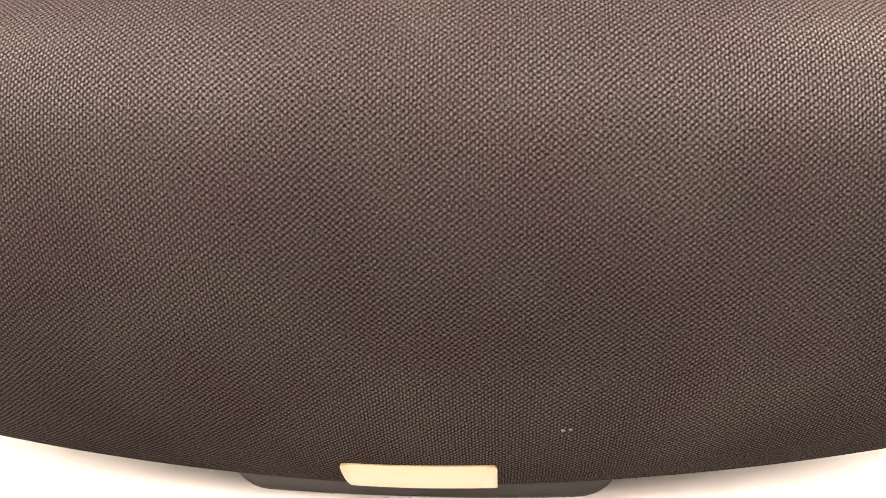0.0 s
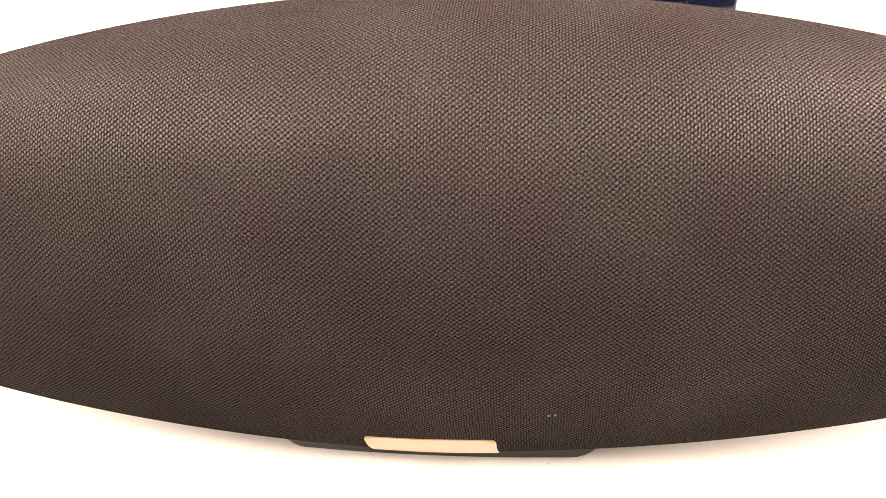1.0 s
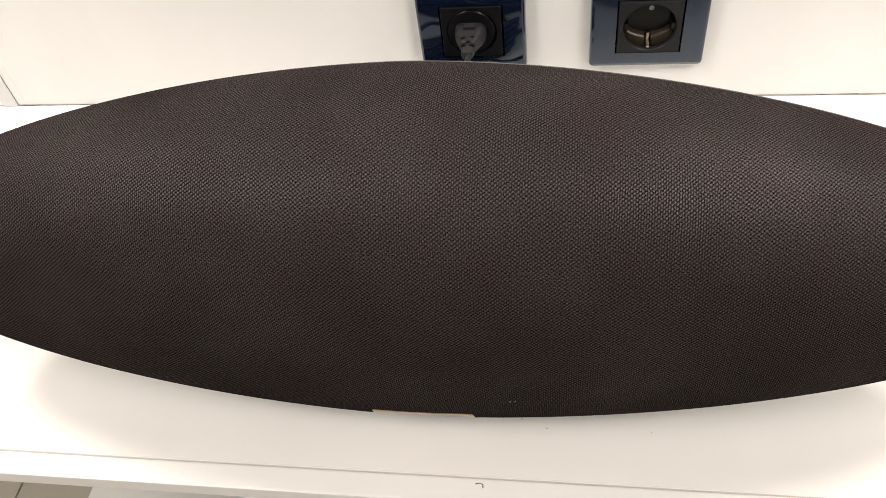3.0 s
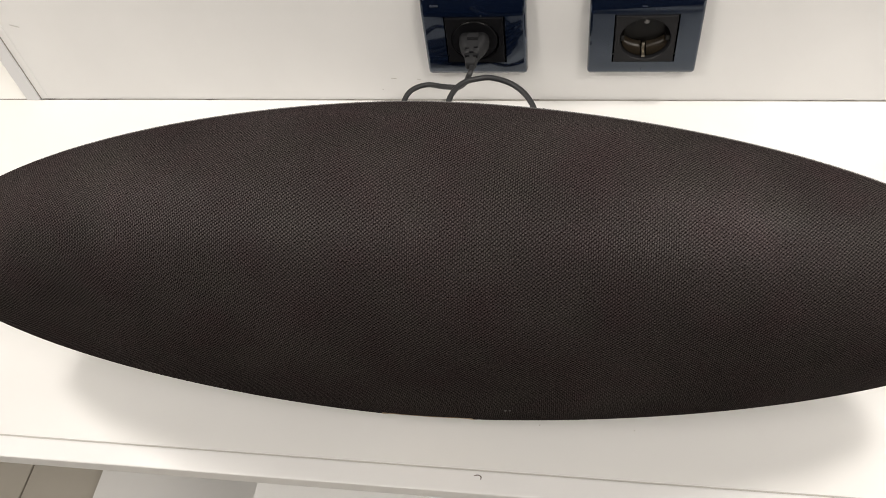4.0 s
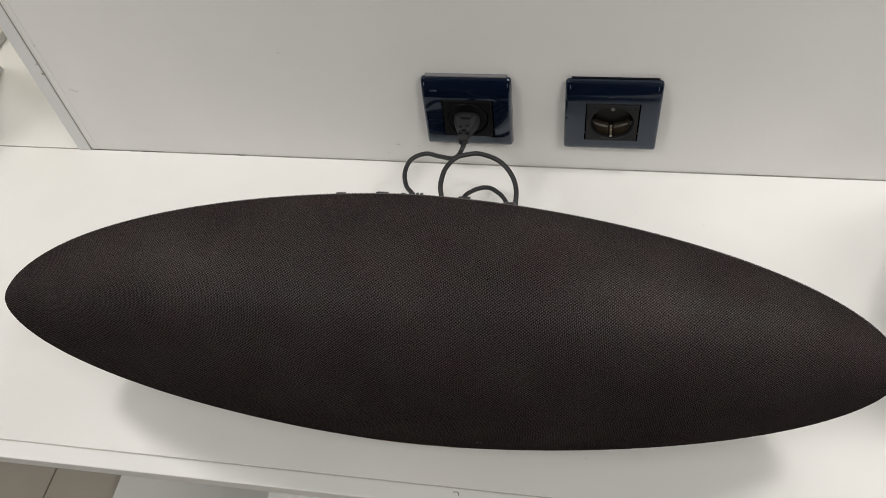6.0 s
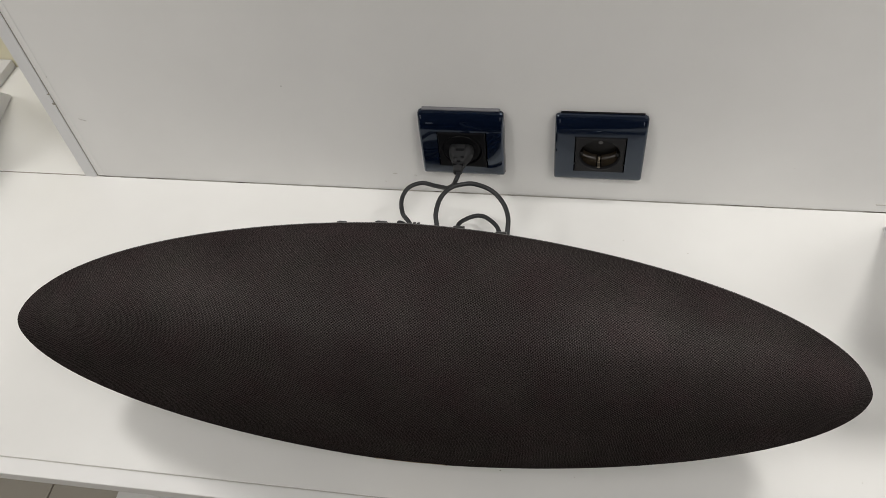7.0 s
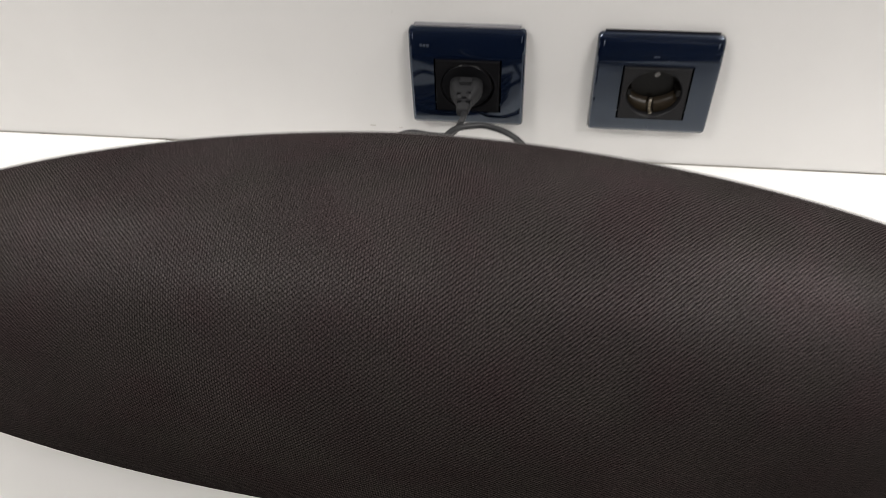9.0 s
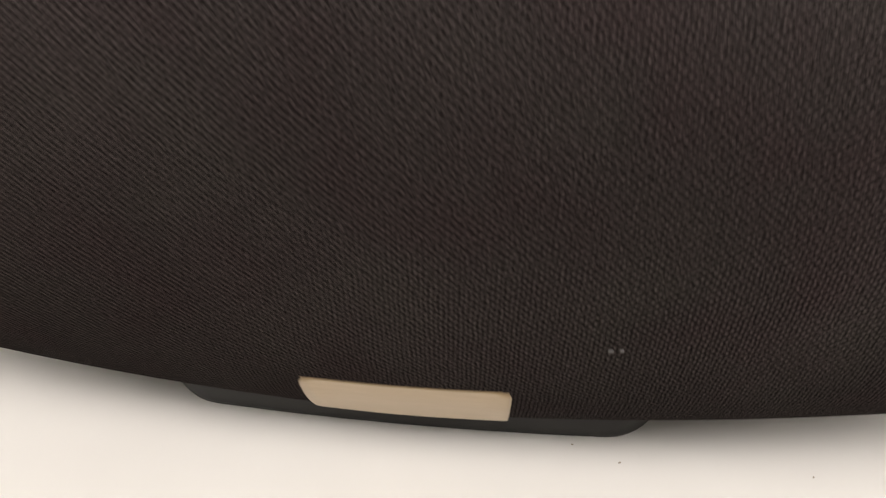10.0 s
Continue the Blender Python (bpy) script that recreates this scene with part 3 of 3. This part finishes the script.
def badge():
    """Curved metal plate set into the lower front of the cover."""
    bm = bmesh.new()
    rows = []
    lo, hi, radius, tall = a_low - 0.012, a_high + 0.004, 0.0030, 0.031
    steps = [0.0, 0.008, 0.022, 0.045, 0.075, 0.11] + [0.16 + 0.068 * k for k in range(11)] + [0.89, 0.925, 0.955, 0.978, 0.992, 1.0]
    for f in steps:
        v, w = section(lo + (hi - lo) * f)
        near = min(f, 1 - f) * tall
        cut = radius - math.sqrt(radius ** 2 - (radius - near) ** 2) if near < radius else 0.0      # rounded corners
        row = []
        for j in range(17):
            s = j / 8 - 1
            u = BADGE[3] + (BADGE[0] + 0.0007 - cut) * s - 0.0005 * (1 - f) * (1 - s)
            # a flat plate: its middle lies below the curve of the cloth, its ends just proud of it, and its foot stands off the cloth
            sunk = 1 - (-0.0004 + 0.0013 * (1 - (2 * f - 1) ** 2) * (1 - s ** 6)) / 0.088
            g = girth(u)
            row.append(bm.verts.new((u, v * g * sunk - 0.0013 * max(0.0, 1 - f / 0.5) ** 2, CZ + w * g * sunk)))
        rows.append(row)
    for p, q in zip(rows, rows[1:]):
        for j in range(16):
            bm.faces.new((p[j], p[j + 1], q[j + 1], q[j]))
    bmesh.ops.recalc_face_normals(bm, faces=bm.faces[:])
    r = bmesh.ops.extrude_face_region(bm, geom=bm.faces[:])
    for e in r["geom"]:
        if isinstance(e, bmesh.types.BMVert):
            e.co.y += 0.0016
            e.co.z += 0.0006
    bmesh.ops.recalc_face_normals(bm, faces=bm.faces[:])
    return bm


part("badge", badge(), CHAMPAGNE, speaker, "champagne metal badge plate", True)

# low pedestal
FOOT_FRONT, FOOT_BACK = -0.0258, 0.0742
foot_rings = []
for z, grow in ((0.0, -0.002), (0.0008, -0.0006), (0.003, 0.0), (0.010, 0.0012), (0.018, 0.002), (0.030, -0.006)):
    ring = rounded_outline(0.166 + 2 * grow, FOOT_BACK - FOOT_FRONT + 2 * grow, 0.018, 8)
    # finer straight edges, then the front bowed outwards
    fine = [Vector(p).lerp(Vector(q), k / 6) for p, q in zip(ring, ring[1:] + ring[:1]) for k in range(6 if (Vector(p) - Vector(q)).length > 0.03 else 1)]
    foot_rings.append([(p.x, p.y + (FOOT_FRONT + FOOT_BACK) / 2 - (0.0026 * max(0.0, 1 - (p.x / 0.075) ** 2) if p.y < 0 else 0.0), z) for p in fine])
part("pedestal", loft(foot_rings), FOOT, speaker, "low dark plastic pedestal", True)

# controls along the rear top
for k, (u, w) in enumerate(((-0.0550, 0.006), (-0.0250, 0.008), (-0.0030, 0.0016), (0.0000, 0.0016), (0.0030, 0.0016), (0.0330, 0.008), (0.0640, 0.008))):
    v, up = section(SEAM + 0.13)
    g = girth(u)
    b = part("button", box(-w / 2, w / 2, -0.003, 0.003, -0.002, 0.0002, 0.0006, 2), BLACK, speaker, "small black control key")
    b.location = (u, v * g, CZ + up * g)
    b.rotation_euler = (radians(-44), 0, 0)

# ---- wedge stand at the far end of the shelf ----
stand = thing("sign_stand", (0.4380, -0.018, 0), "white wedge-shaped sign stand on the shelf", "sign stand")
wedge = loft([[(x, -0.002, 0.0), (x, -0.200, 0.0), (x, -0.200, 0.215), (x, -0.192, 0.215), (x, -0.002, 0.004)] for x in (0.0012, 0.16)])
bmesh.ops.bevel(wedge, geom=wedge.edges[:], offset=0.0008, segments=2, affect="EDGES")
part("wedge", wedge, GREY_TRIM, stand)
part("base_trim", box(0.0, 0.0011, -0.200, -0.002, 0.0, 0.003, 0.0003, 1), WHITE_EDGE, stand, "thin white base trim")
side_stand = copy_thing(stand, pose(-0.739, 0.103, 0.0, 0, 0, 11))
side_stand["label"] = "white wedge-shaped sign stand in the neighbouring bay"


# ---- small debris and marks ----
def squiggle(name, pts, radius, mat, label, category):
    ob = thing(name, (0, 0, 0), label, category)
    tube("strand", pts, radius, mat, ob)
    return ob


squiggle("debris", [(0.0541, -0.3428, 0.0007), (0.0566, -0.3423, 0.0008), (0.0583, -0.3433, 0.0008), (0.0584, -0.3450, 0.0006)], 0.0003, HAIR, "tiny curled brown fibre on the front edging", "debris")
lint = thing("lint", (0.0771, -0.3358, 0.0815), "two white lint specks stuck to the fabric", "lint")
part("speck", box(-0.0012, 0.0, -0.0002, 0.0008, -0.0006, 0.0004, 0.0002, 1), FLUFF, lint)
part("speck", box(0.0014, 0.0023, -0.0002, 0.0008, -0.0002, 0.0006, 0.0002, 1), FLUFF, lint)


for k, (x, y, w) in enumerate(((0.0932, -0.3057, 0.0010), (0.1531, -0.3052, 0.0007), (0.3737, -0.2862, 0.0006), (0.0785, -0.3002, 0.0007), (0.1911, -0.0535, 0.0007), (0.2526, -0.0653, 0.0009))):
    crumb = part("crumb", box(-w / 2, w / 2, -0.00025, 0.00025, 0.0, 0.0003, 0.0001, 1), CRUMB)
    crumb.location = (x, y, 0.0)
    crumb.rotation_euler = (0, 0, 0.9 * k + 0.5)
    tagged(crumb, "tiny brown crumb lying on the white shelf", "crumb", "crumbs on the shelf")


SMUDGE = painted("faint_smudge", (0.42, 0.40, 0.38), (0.50, 0.48, 0.46), 0.6)


def scuff(x0, x1, z, tall, slope=0.0):
    bm = box(x0, x1, 0.0004, 0.0012, z, z + tall)
    for v in bm.verts:
        v.co.z += slope * (v.co.x - x0)
    return tagged(part("scuff", bm, SMUDGE if x0 < -0.1 else FINE_JOINT), "thin dark scuff mark on the back panel", "scuff", "scuffs", "structure")


for x0, x1, z, tall, slope in ((-0.0500, -0.0455, 0.0250, 0.0005, 0.0), (-0.0270, -0.0240, 0.0240, 0.0004, 0.0), (-0.0600, -0.0590, 0.0125, 0.0006, 0.0),
                               (0.432, 0.47, 0.0105, 0.0008, -0.05), (0.36, 0.375, 0.0008, 0.0005, 0.0), (0.385, 0.39, 0.0008, 0.0006, 0.0),
                               (0.330, 0.338, 0.0008, 0.0004, 0.0), (-0.3850, -0.3770, 0.0872, 0.0004, -0.35), (-0.3945, -0.3932, 0.1425, 0.0008, 0.0), (-0.1462, -0.1446, 0.1389, 0.0005, 0.0)):
    scuff(x0, x1, z, tall, slope)

# ---- floor tiles in front of and under the shelf ----
tile_mesh = None
floor_ob = bpy.data.objects["floor"]
for i in range(-3, 6):
    for j in range(-5, 2):
        x, y = -0.84 + 0.6 * i + 0.3, -0.3 + 0.6 * j
        if tile_mesh is None:
            first = part("tile", box(-0.2985, 0.2985, -0.2985, 0.2985, -0.008, 0.0, 0.0012, 1), TILE, floor_ob)
            tile_mesh = first.data
            ob = first
        else:
            ob = new("tile", tile_mesh)
            ob.parent = floor_ob
        ob.location = (x, y, FLOOR_Z)
